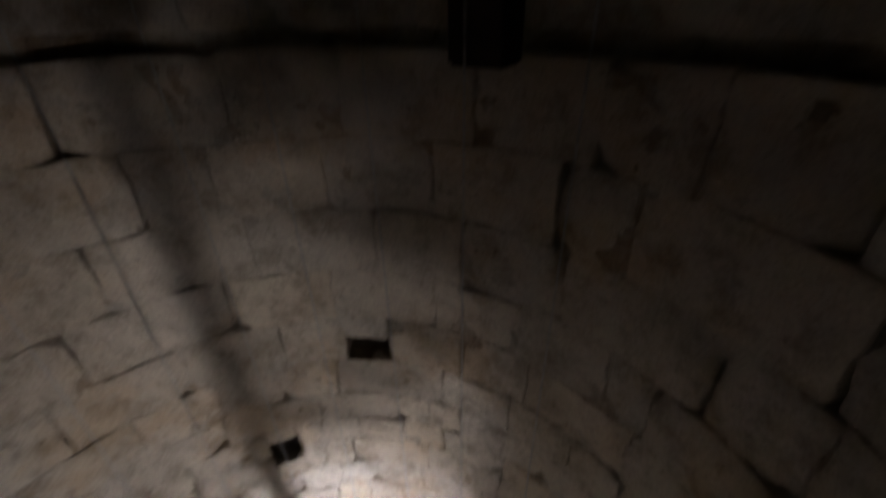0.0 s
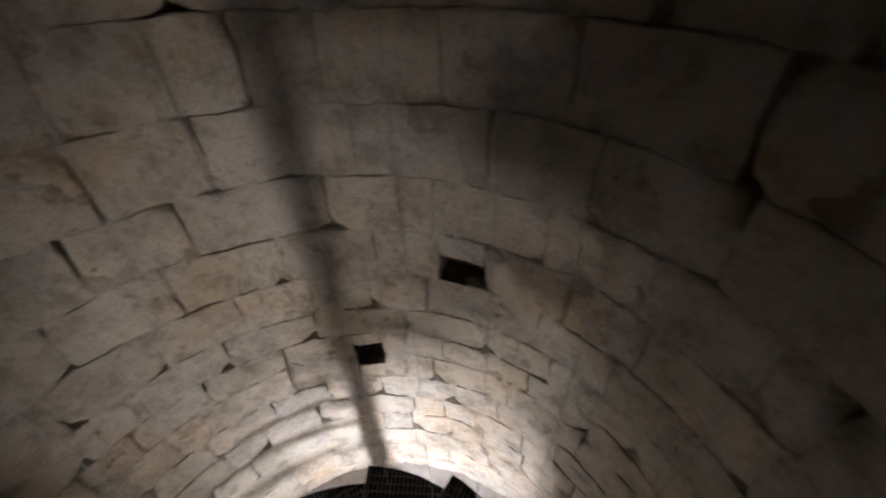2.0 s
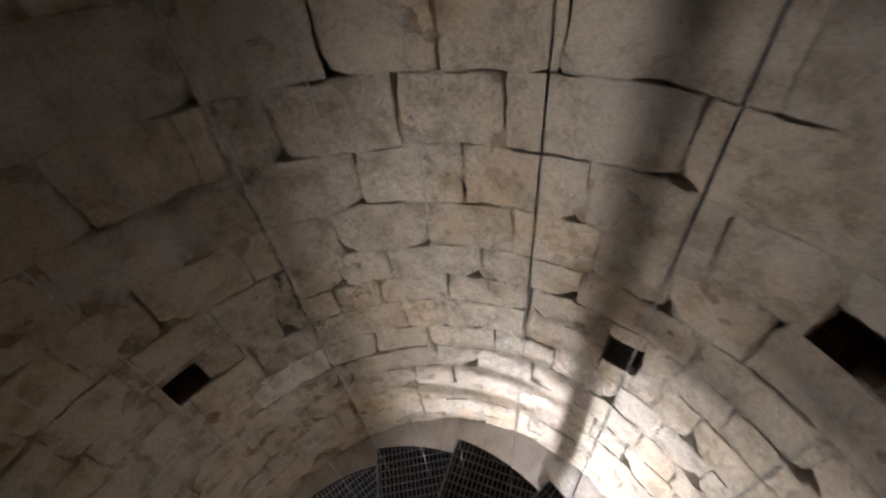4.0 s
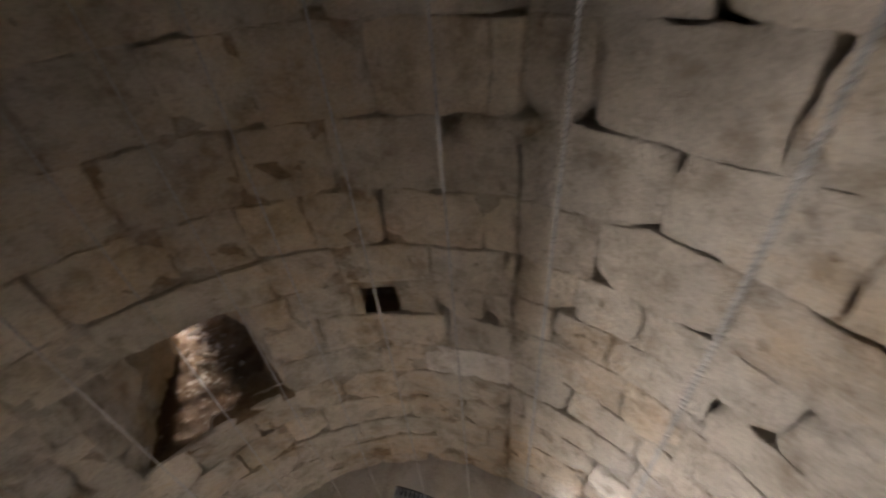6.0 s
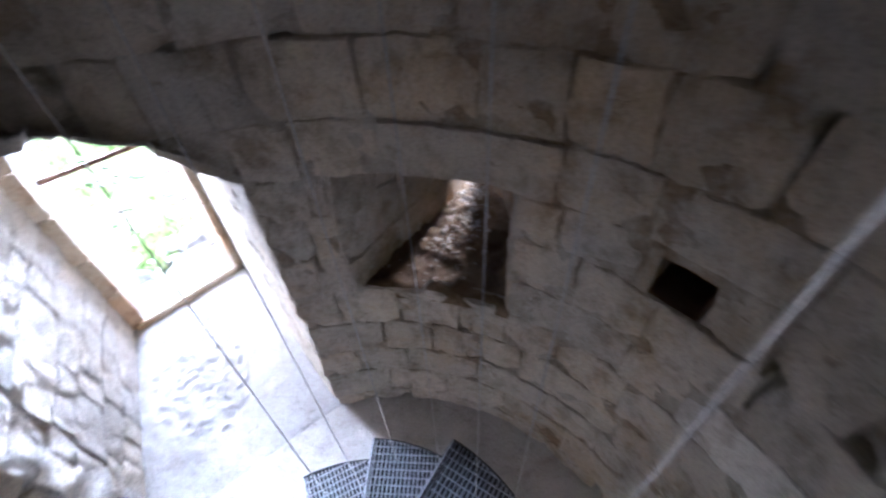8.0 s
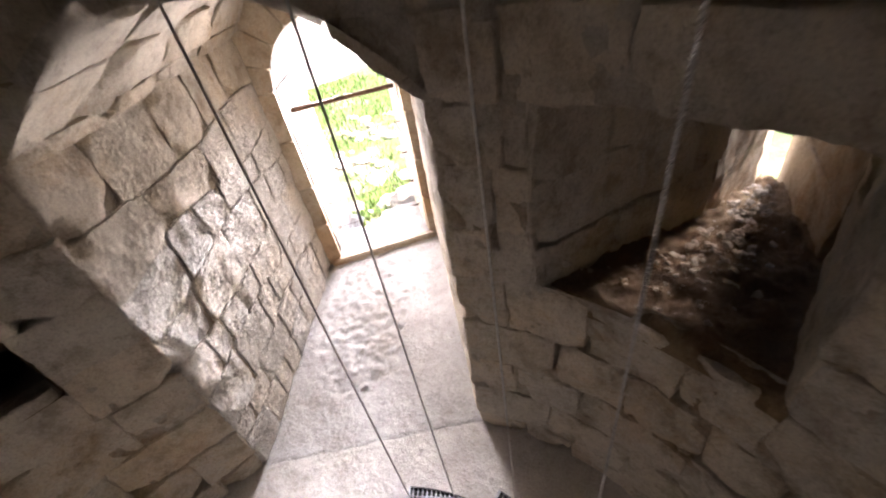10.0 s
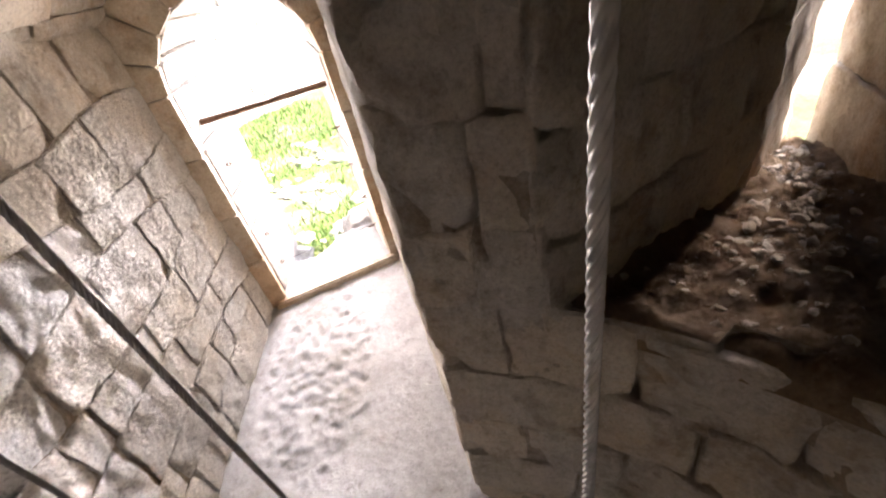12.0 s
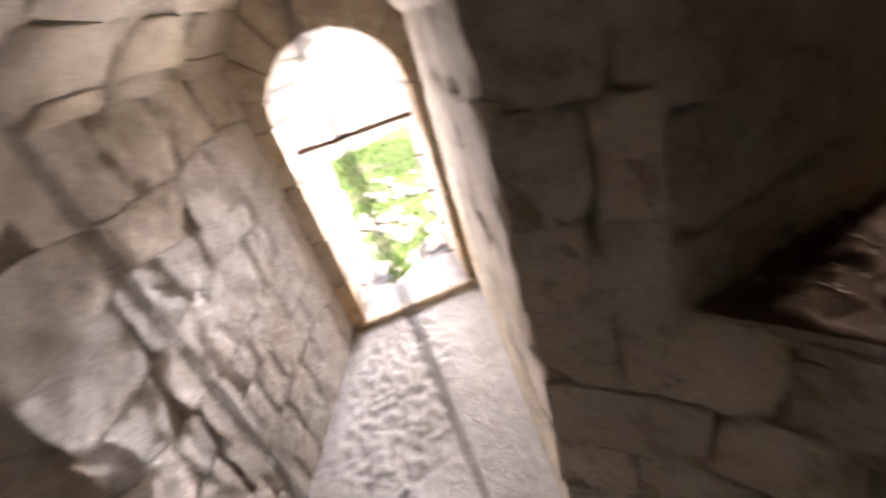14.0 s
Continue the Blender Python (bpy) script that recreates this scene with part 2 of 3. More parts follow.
for j in range(M):
    for i in range(N):
        k = j * (N + 1) + i
        fs.append((k, k + 1, k + N + 2, k + N + 1))
tagged(mesh_object("floor_passage", vs, fs, FLOOR, None, True), "worn grey plaster floor of the door passage", "floor", kind="structure")

# mortar core of the tower wall
wall = empty("wall_tower", (CX, CY, 0))
tagged(wall, "curved tower wall of coursed pale limestone blocks", "wall", kind="structure")


def in_opening(th, z, grow=0.0):
    t = (th + 180) % 360 - 180
    if DOOR[0] - grow < t < DOOR[1] + grow and z < arch(max(DOOR[0] + 0.01, min(DOOR[1] - 0.01, t))) + grow * 0.01:
        return True
    if NICHE[0] - grow < t < NICHE[1] + grow and NICHE[2] - grow * 0.01 < z < NICHE[3] + grow * 0.01:
        return True
    return any(a - grow < t < b + grow and c0 - grow * 0.01 < z < c1 + grow * 0.01 for a, b, c0, c1, _ in HOLES)


vs, fs = [], []
N, M = 480, 260
zs = [CEILING * j / M for j in range(M + 1)]
for z in zs:
    for i in range(N):
        th = i * 360 / N
        way = Vector((math.cos(radians(th)) * RAD, math.sin(radians(th)) * RAD, z))
        d = 0.008 + 1.3 * max(0.0, noise.noise(way * 4.5) - 0.02) + 0.010 * noise.noise(way * 17)
        if 4.11 < z < 4.22:
            d += 0.10
        vs.append(polar(th, RAD + min(0.08, max(0.008, d)), z) - Vector((CX, CY, 0)))
for j in range(M):
    for i in range(N):
        th, z = (i + 0.5) * 360 / N, (zs[j] + zs[j + 1]) / 2
        if not in_opening(th, z, 0.4):
            fs.append((j * N + i, (j + 1) * N + i, (j + 1) * N + (i + 1) % N, j * N + (i + 1) % N))
tagged(mesh_object("mortar", vs, fs, MORTAR, wall, True), "dark recessed lime mortar between the blocks")

# body of the wall behind the mortar
cuts = sorted(set([float(a) for a in range(-180, 180, 6)] + [DOOR[0], DOOR[1], NICHE[0], NICHE[1]] + [h for q in HOLES for h in q[:2]]))
vs, fs = [], []
for a, b in zip(cuts, cuts[1:] + [180.0]):
    mid = (a + b) / 2
    spans, floor_z = [], -0.3
    for c0, c1 in sorted([(-0.3, APEX + 0.25)] * (DOOR[0] <= mid <= DOOR[1]) + [(NICHE[2] - 0.30, NICHE[3] + 0.25)] * (NICHE[0] <= mid <= NICHE[1]) + [(q[2], q[3]) for q in HOLES if q[0] <= mid <= q[1]]):
        if c0 > floor_z:
            spans.append((floor_z, c0))
        floor_z = c1
    spans.append((floor_z, CEILING + 0.3))
    for z0, z1 in spans:
        q = [polar(a, RAD + 0.13, 0), polar(b, RAD + 0.13, 0), polar(b, RAD + 0.62, 0), polar(a, RAD + 0.62, 0)]
        hexa(vs, fs, [(p.x - CX, p.y - CY, z0) for p in q], [(p.x - CX, p.y - CY, z1) for p in q])
mesh_object("core", vs, fs, MORTAR, wall)
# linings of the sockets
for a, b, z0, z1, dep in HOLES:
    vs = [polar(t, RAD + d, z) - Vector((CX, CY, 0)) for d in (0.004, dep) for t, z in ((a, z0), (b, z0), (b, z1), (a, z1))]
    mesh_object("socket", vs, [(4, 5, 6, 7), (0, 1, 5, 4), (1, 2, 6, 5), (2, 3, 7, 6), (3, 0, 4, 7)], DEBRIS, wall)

# unseen ring added above the ceiling to lengthen the tower's shadow
vs, fs = [], []
for k in range(48):
    q = [polar(k * 7.5, RAD + 0.13, 0), polar(k * 7.5 + 7.5, RAD + 0.13, 0), polar(k * 7.5 + 7.5, RAD + 0.62, 0), polar(k * 7.5, RAD + 0.62, 0)]
    hexa(vs, fs, [(p.x - CX, p.y - CY, CEILING + 0.31) for p in q], [(p.x - CX, p.y - CY, 9.4) for p in q])
mesh_object("upper_shell", vs, fs, MORTAR, wall)

# ceiling
vs, fs = [], []
for i in range(12):
    x0 = CX - 1.75 + i * 0.292
    hexa(vs, fs, [(x0, CY - 1.75, CEILING), (x0 + 0.284, CY - 1.75, CEILING), (x0 + 0.284, CY + 1.75, CEILING), (x0, CY + 1.75, CEILING)],
         [(x0, CY - 1.75, CEILING + 0.05), (x0 + 0.284, CY - 1.75, CEILING + 0.05), (x0 + 0.284, CY + 1.75, CEILING + 0.05), (x0, CY + 1.75, CEILING + 0.05)])
hexa(vs, fs, [(CX - 2.3, CY - 2.3, CEILING + 0.055), (CX + 2.3, CY - 2.3, CEILING + 0.055), (CX + 2.3, CY + 2.3, CEILING + 0.055), (CX - 2.3, CY + 2.3, CEILING + 0.055)],
     [(CX - 2.3, CY - 2.3, CEILING + 0.15), (CX + 2.3, CY - 2.3, CEILING + 0.15), (CX + 2.3, CY + 2.3, CEILING + 0.15), (CX - 2.3, CY + 2.3, CEILING + 0.15)])
tagged(mesh_object("ceiling", vs, fs, TIMBER), "dark boarded timber ceiling over the tower", "ceiling", kind="structure")

# door passage: two side walls, a segmental vault, the end wall with its arched opening
def slab(name, p0, p1, away, thick, z0, z1, mat, label):
    q = [p0, p1, p1 + away * thick, p0 + away * thick]
    vs, fs = [], []
    prism(vs, fs, [tuple(p) for p in q], z0, z1)
    return tagged(mesh_object(name, vs, fs, mat), label, "wall", kind="structure")


dir_l, dir_r = (WIN_L - JAMB_L).normalized(), (WIN_R - JAMB_R).normalized()
out_l, out_r = Vector((-dir_l.y, dir_l.x)), Vector((dir_r.y, -dir_r.x))
passage_l = slab("wall_passage_left", JAMB_L + out_l * 0.016 + dir_l * 0.10, WIN_L + out_l * 0.016 + dir_l * 0.5, out_l, 0.35, -0.3, 2.6, MORTAR, "rough rubble stone side wall of the door passage")
passage_r = slab("wall_passage_right", JAMB_R + out_r * 0.03 + dir_r * 0.10, WIN_R + out_r * 0.03 + dir_r * 0.5, out_r, 0.30, -0.3, 2.6, MORTAR, "coursed stone side wall of the door passage")
LEN = (WIN_L - JAMB_L).length


def vault_point(f, v, d):
    """f: 0 to 1 from the left springing to the right one; v: 0 to 1 along the passage."""
    a, b = JAMB_L.lerp(WIN_L, v), JAMB_R.lerp(WIN_R, v)
    ang = math.pi * f
    p = a.lerp(b, 0.5 - 0.5 * math.cos(ang) * (1 + d * 1.2))
    return Vector((p.x, p.y, SPRING - 0.02 + (APEX - SPRING + 0.02 + d) * math.sin(ang) ** 2))


vs, fs = [], []
N, M = 20, 8
for d in (0.03, 0.30):
    for j in range(M + 1):
        for i in range(N + 1):
            vs.append(vault_point(i / N, 0.06 + 1.1 * j / M, d))
K = (N + 1) * (M + 1)
for j in range(M):
    for i in range(N):
        k = j * (N + 1) + i
        fs += [(k, k + 1, k + N + 2, k + N + 1), (K + k, K + k + N + 1, K + k + N + 2, K + k + 1)]
vault = tagged(mesh_object("ceiling_passage", vs, fs, MORTAR, None, True), "shallow stone vault over the door passage", "ceiling", kind="structure")

# end wall of the passage
across = (WIN_R - WIN_L).normalized()
outward = Vector((-across.y, across.x))
if outward.dot(WIN_L - JAMB_L) < 0:
    outward = -outward
U0, U1, WSPRING, WDEPTH, FRONT = 0.10, 0.93, 1.53, 0.75, 0.10
WMID, WR = (U0 + U1) / 2, (U1 - U0) / 2


def win(u, d, z):
    p = WIN_L + across * u + outward * d
    return Vector((p.x, p.y, z))


end_wall = empty("wall_window")
tagged(end_wall, "dressed warm stone end wall with an arched opening to the outside", "wall", kind="structure")


def block(name, corners, mat, parent, bevel=0.008):
    """A dressed block from four near and four far corners."""
    bm = bmesh.new()
    v = [bm.verts.new(c) for c in corners]
    for q in ((0, 1, 2, 3), (7, 6, 5, 4), (0, 4, 5, 1), (1, 5, 6, 2), (2, 6, 7, 3), (3, 7, 4, 0)):
        bm.faces.new([v[i] for i in q])
    bmesh.ops.recalc_face_normals(bm, faces=bm.faces)
    bmesh.ops.bevel(bm, geom=bm.edges[:], offset=bevel, segments=2, affect="EDGES")
    return part(name, bm, mat, parent)


for d0, d1, mat, rows in ((0.0, FRONT, DRESSED, (0.42, 0.36, 0.40, 0.35)), (FRONT + 0.004, WDEPTH, RUBBLE, (0.28, 0.33, 0.24, 0.36, 0.32))):
    front = d0 == 0.0
    for side in (0, 1):
        z = 0.0
        for h in rows:
            ua, ub = (-0.30, U0) if side == 0 else (1.30, U1)
            g, sign = 0.004, (1 if side == 0 else -1)
            jig = random.uniform(-0.006, 0.006)
            taper = 0.0 if front else (0.165 if side == 0 else -0.004)
            u_near, u_far = ub + jig + (0.0 if front else 0.004 * sign), ub + jig + taper + (0.0 if front else random.uniform(-0.02, 0.02))
            q = [win(ua, d0 + jig * front, z + g), win(u_near, d0 + jig * front, z + g), win(u_near, d0 + jig * front, z + h - g), win(ua, d0 + jig * front, z + h - g)]
            f = [win(ua, d1, z + g), win(u_far, d1, z + g), win(u_far, d1, z + h - g), win(ua, d1, z + h - g)]
            block("jamb_stone", q + f, mat, end_wall, 0.008 if front else 0.016)
            z += h
    NV = 9 if front else 7
    for k in range(NV):
        a0, a1 = math.pi * (1 - k / NV) - 0.006, math.pi * (1 - (k + 1) / NV) + 0.006
        jig = random.uniform(-0.006, 0.006) if front else 0.0
        ins = [(WMID + WR * math.cos(a), WSPRING + WR * math.sin(a)) for a in (a0, a1)]
        ous = [(WMID + 0.72 * math.cos(a), WSPRING + 0.72 * math.sin(a)) for a in (a0, a1)]
        far = ins if front else [(WMID + 0.082 + (WR - 0.082) * math.cos(a), WSPRING + (WR - 0.05) * math.sin(a)) for a in (a0, a1)]
        q = [win(p[0], d0 + jig, p[1]) for p in (ins[0], ins[1], ous[1], ous[0])]
        f = [win(p[0], d1, p[1]) for p in (far[0], far[1], ous[1], ous[0])]
        block("voussoir", q + f, mat, end_wall)
vs, fs = [], []
q = [win(-0.4, 0.03, 0), win(1.4, 0.03, 0), win(1.4, WDEPTH - 0.03, 0), win(-0.4, WDEPTH - 0.03, 0)]
hexa(vs, fs, [(p.x, p.y, WSPRING + 0.70) for p in q], [(p.x, p.y, 2.9) for p in q])
for ua, ub in ((-0.4, WMID - 0.70), (WMID + 0.70, 1.4)):
    q = [win(ua, 0.03, 0), win(ub, 0.03, 0), win(ub, WDEPTH - 0.03, 0), win(ua, WDEPTH - 0.03, 0)]
    hexa(vs, fs, [(p.x, p.y, 0.0) for p in q], [(p.x, p.y, 2.9) for p in q])
mesh_object("fill", vs, fs, DRESSED, end_wall)

# sill: a warm stone lip and a worn outer slab
sill = empty("window_sill")
tagged(sill, "worn pale stone sill with a warm stone lip", "sill", kind="structure")
block("lip", [win(U0 - 0.08, -0.035, -0.05), win(U1 + 0.05, -0.035, -0.05), win(U1 + 0.05, -0.035, 0.055), win(U0 - 0.08, -0.035, 0.055),
              win(U0 - 0.08, 0.03, -0.05), win(U1 + 0.05, 0.03, -0.05), win(U1 + 0.05, 0.03, 0.055), win(U0 - 0.08, 0.03, 0.055)], DRESSED, sill, 0.012)
vs, fs = [], []
N, M = 30, 18
for j in range(M + 1):
    for i in range(N + 1):
        u, d = U0 - 0.05 + (U1 - U0 + 0.10) * i / N, 0.02 + 0.60 * j / M
        notch = max(0.0, j / M - 0.55) * (0.5 + 1.6 * max(0.0, 1 - abs(i / N - 0.33) / 0.28))
        vs.append(win(u, d, 0.045 + 0.018 * noise.noise(Vector((u * 9, d * 9, 0))) + 0.008 * noise.noise(Vector((u * 30, d * 30, 0))) - 0.5 * notch * notch))
for j in range(M):
    for i in range(N):
        k = j * (N + 1) + i
        fs.append((k, k + N + 1, k + N + 2, k + 1))
mesh_object("slab", vs, fs, FLOOR, sill, True)

# niche: splayed embrasure that narrows to a slit
NL, NR = polar(NICHE[1], RAD, 0).to_2d(), polar(NICHE[0], RAD, 0).to_2d()
P1, P2 = Vector((-1.58, -1.92)), Vector((-1.96, -1.70))
O1, O2 = Vector((-1.985, -2.575)), Vector((-2.048, -2.545))


def side_of(p0, p1, inside):
    d = (p1 - p0).normalized()
    n = Vector((-d.y, d.x))
    return n if n.dot(p0 - inside) > 0 else -n


n_mid = (NL + NR + P1 + P2) / 4
embrasure = empty("wall_embrasure")
tagged(embrasure, "splayed stone embrasure narrowing to a bright arrow slit", "wall", kind="structure")
vs, fs = [], []
for p0, p1 in ((NL, P1), (P1, O1), (NR, P2), (P2, O2)):
    w = side_of(p0, p1, n_mid if p0 in (NL, NR) else (O1 + P2) / 2)
    d = (p1 - p0).normalized()
    q0, q1 = p0 + d * (0.06 if p0 in (NL, NR) else -0.02), p1 + d * 0.02
    prism(vs, fs, [tuple(p) for p in (q0 + w * 0.03, q1 + w * 0.03, q1 + w * 0.40, q0 + w * 0.40)], 0.6, 2.5)
mesh_object("backing", vs, fs, MORTAR, embrasure)
for p0, p1, rows in ((NL, P1, (1.10, 1.36, 1.62, 1.92)), (NR, P2, (1.10, 1.42, 1.67, 1.92))):
    w = side_of(p0, p1, n_mid)
    length = (p1 - p0).length
    place = plane_map(p0, p1, w)
    for z0, z1 in zip(rows, rows[1:]):
        s = 0.0
        while s < length - 0.05:
            e = min(length + 0.02, s + random.uniform(0.30, 0.52))
            if length - e < 0.12:
                e = length + 0.02
            stone(place, s, e, lambda q, z=z0: z, lambda q, z=z1: z, embrasure, STONE, proud=0.008)
            s = e
for p0, p1 in ((P1, O1), (P2, O2)):
    w = side_of(p0, p1, (O1 + P2) / 2)
    place = plane_map(p0, p1, w)
    length = (p1 - p0).length
    for z0, z1 in ((0.85, 1.25), (1.25, 1.58), (1.58, 1.92), (1.92, 2.30)):
        stone(place, 0.0, length, lambda q, z=z0: z, lambda q, z=z1: z, embrasure, DRESSED, proud=0.004, rough=0.010, wob=0.2, wear=0.2)
# lintel
vs, fs = [], []
prism(vs, fs, [tuple(p) for p in (NL + (P1 - NL) * 0.10, P1, P2, NR + (P2 - NR) * 0.10)][::-1], 1.905, 2.25)
prism(vs, fs, [tuple(p) for p in (P1 + (P1 - P2) * 0.1, O1, O2, P2 + (P2 - P1) * 0.1)][::-1], 2.22, 2.5)
mesh_object("lintel", vs, fs, STONE, embrasure)
# rough bed
def bed_height(p, v):
    bed = 1.158 + 0.032 * min(1.0, v / 0.04) - 0.15 * max(0.0, v - 0.62) / 0.38 - 0.12 * min(1, v / 0.62)
    return bed + min(1.0, v * 20) * (0.035 * noise.noise(Vector((p.x * 5, p.y * 5, 2))) + 0.034 * noise.noise(Vector((p.x * 14, p.y * 14, 2))) + 0.020 * noise.noise(Vector((p.x * 37, p.y * 37, 2))))


vs, fs = [], []
N, M = 56, 80
for j in range(M + 1):
    v = j / M
    if v < 0.62:
        a, b = NL.lerp(P1, v / 0.62), NR.lerp(P2, v / 0.62)
    else:
        a, b = P1.lerp(O1, (v - 0.62) / 0.38), P2.lerp(O2, (v - 0.62) / 0.38)
    for i in range(N + 1):
        p = a.lerp(b, -0.04 + 1.08 * i / N)
        p = p + (P1 + P2 - NL - NR).normalized() * 0.052 * (1 - (2 * i / N - 1) ** 2) * max(0.0, 1 - v / 0.62)
        vs.append((p.x, p.y, bed_height(p, v) - (0.04 if j == 0 else 0.008 if j == 1 else 0)))
for j in range(M):
    for i in range(N):
        k = j * (N + 1) + i
        fs.append((k, k + 1, k + N + 2, k + N + 1))
tagged(mesh_object("bed", vs, fs, DEBRIS, embrasure, True), "crumbled dark rubble bed of the embrasure")

rng = random.Random(17)
bm = bmesh.new()
for _ in range(420):
    v, f = rng.uniform(0.10, 0.9), rng.gauss(0.38, 0.15)
    if not 0.02 < f < 0.9:
        continue
    a, b = (NL.lerp(P1, v / 0.62), NR.lerp(P2, v / 0.62)) if v < 0.62 else (P1.lerp(O1, (v - 0.62) / 0.38), P2.lerp(O2, (v - 0.62) / 0.38))
    p = a.lerp(b, f)
    size = rng.choice((0.003, 0.004, 0.006, 0.009, 0.014)) * (1.0 if v < 0.3 else 1.5)
    r = bmesh.ops.create_icosphere(bm, subdivisions=1, radius=size)
    tilt = pose(p.x, p.y, bed_height(p, v) + size * 0.15, rng.uniform(-35, 35), rng.uniform(-35, 35), rng.uniform(0, 360))
    for w in r["verts"]:
        w.co = tilt @ Vector((w.co.x * rng.uniform(0.8, 1.5), w.co.y * rng.uniform(0.6, 1.1), w.co.z * rng.uniform(0.35, 0.7)))
tagged(part("rubble", bm, CHIPS, embrasure), "pale stone chips and mortar crumbs", kind="stuff")

# ---- outdoors ----
GROUND = -0.55


def scree(x, y):
    """Share of bare pale stones: a broad band across the yard's middle."""
    r, th = math.hypot(x - CX, y - CY), math.degrees(math.atan2(y - CY, x - CX))
    f = 1 - abs(r - 6.4 + 0.04 * (th + 60)) / 1.7 + 0.9 * noise.noise(Vector((x * 0.8, y * 0.8, 5)))
    return max(0.0, min(1.0, 1.2 * f))


def ground_height(x, y):
    far = min(1.0, max(0.0, (math.hypot(x - CX, y - CY) - 3.0) / 5))
    return GROUND + far * (0.18 * noise.noise(Vector((x * 0.35, y * 0.35, 0))) + 0.07 * noise.noise(Vector((x * 1.3, y * 1.3, 4))))


m, n, l, bsdf = material("meadow")
co = n.new("ShaderNodeNewGeometry").outputs["Position"]
g1 = noise_node(n, l, co, 3.0, 8, 0.7)
g2 = noise_node(n, l, co, 0.55, 6, 0.6)
green = ramp(n, l, g1, [(0.3, (0.045, 0.085, 0.02)), (0.7, (0.13, 0.20, 0.045))])
earth = ramp(n, l, g1, [(0.3, (0.17, 0.15, 0.10)), (0.7, (0.30, 0.275, 0.21))])
l.new(mix(n, l, "MIX", ramp(n, l, g2, [(0.50, (0, 0, 0)), (0.58, (1, 1, 1))]), green, earth), bsdf.inputs["Base Color"])
bsdf.inputs["Roughness"].default_value = 0.95
b = n.new("ShaderNodeBump")
b.inputs["Distance"].default_value = 0.05
l.new(g1, b.inputs["Height"]); l.new(b.outputs[0], bsdf.inputs["Normal"])
MEADOW = m
vs, fs = [], []
radii = [0.0] + [0.6 * 1.085 ** k for k in range(96)]
N = 96
for r in radii:
    for i in range(N):
        p = polar(i * 360 / N, r, 0)
        vs.append((p.x, p.y, ground_height(p.x, p.y) if r < 40 else GROUND))
for j in range(len(radii) - 1):
    for i in range(N):
        fs.append((j * N + i, j * N + (i + 1) % N, (j + 1) * N + (i + 1) % N, (j + 1) * N + i))
tagged(mesh_object("ground", vs, fs, MEADOW, None, True), "sunlit meadow of short grass and bare pale soil", "ground", kind="structure")

# curtain wall across the yard
yard = empty("curtain_wall")
tagged(yard, "sunlit pale curtain wall with small dark sockets", "wall", kind="structure")
YA, YB = Vector((11.2, 4.9)), Vector((-1.6, -22.7))
ydir = (YB - YA).normalized()
yout = Vector((-ydir.y, ydir.x))
if yout.dot(YA - Vector((CX, CY))) < 0:
    yout = -yout
PALE = stone_material("pale_sunlit_wall", (0.52, 0.49, 0.44), (0.69, 0.665, 0.615), (0.82, 0.77, 0.70), bump=0.6, coarse=0.8, pits=5.0)
ylen = (YB - YA).length
vs, fs = [], []
q = [YA + yout * 0.08, YB + yout * 0.08, YB + yout * 1.4, YA + yout * 1.4]
prism(vs, fs, [tuple(p) for p in q], -1.0, 7.2)
mesh_object("core", vs, fs, PALE, yard)
place = plane_map(YA, YB, yout)
z = -0.7
while z < 7.1:
    h = random.uniform(0.42, 0.62)
    s = random.uniform(0, 0.6)
    vs, fs = [], []
    while s < ylen - 0.5:
        w = random.uniform(0.6, 1.1)
        if random.random() > 0.035:
            d = random.uniform(-0.02, 0.02)
            c4 = [place(s + 0.012, z + 0.012, d), place(s + w - 0.012, z + 0.012, d), place(s + w - 0.012, z + h - 0.012, d), place(s + 0.012, z + h - 0.012, d)]
            b4 = [place(s + 0.012, z + 0.012, 0.10), place(s + w - 0.012, z + 0.012, 0.10), place(s + w - 0.012, z + h - 0.012, 0.10), place(s + 0.012, z + h - 0.012, 0.10)]
            k = len(vs)
            vs += c4 + b4
            fs += [(k, k + 1, k + 2, k + 3), (k, k + 4, k + 5, k + 1), (k + 1, k + 5, k + 6, k + 2), (k + 2, k + 6, k + 7, k + 3), (k + 3, k + 7, k + 4, k)]
        s += w
    mesh_object("course", vs, fs, PALE, yard)
    z += h

# grass in the yard
m, n, l, bsdf = material("grass_blade")
info = n.new("ShaderNodeNewGeometry").outputs["Random Per Island"]
l.new(ramp(n, l, info, [(0.0, (0.05, 0.10, 0.02)), (0.6, (0.13, 0.22, 0.04)), (1.0, (0.25, 0.26, 0.08))]), bsdf.inputs["Base Color"])
bsdf.inputs["Roughness"].default_value = 0.7
vs, fs = [], []
rng = random.Random(5)
for _ in range(24000):
    r, th = rng.uniform(3.6, 10.5), rng.uniform(-80, -38)
    p = polar(th, r, 0)
    if noise.noise(Vector((p.x * 0.55, p.y * 0.55, 9))) < -0.05 or scree(p.x, p.y) > rng.random():
        continue
    a, h, w = rng.uniform(0, 6.28), rng.uniform(0.05, 0.16), rng.uniform(0.006, 0.014)
    g = ground_height(p.x, p.y)
    lean = Vector((rng.uniform(-0.6, 0.6), rng.uniform(-0.6, 0.6), 1)) * h
    e = Vector((math.cos(a) * w, math.sin(a) * w, 0))
    k = len(vs)
    base = Vector((p.x, p.y, g - 0.01))
    vs += [base - e, base + e, base + lean]
    fs.append((k, k + 1, k + 2))
tagged(mesh_object("grass", vs, fs, m), "short bright green meadow grass", "grass", kind="stuff")


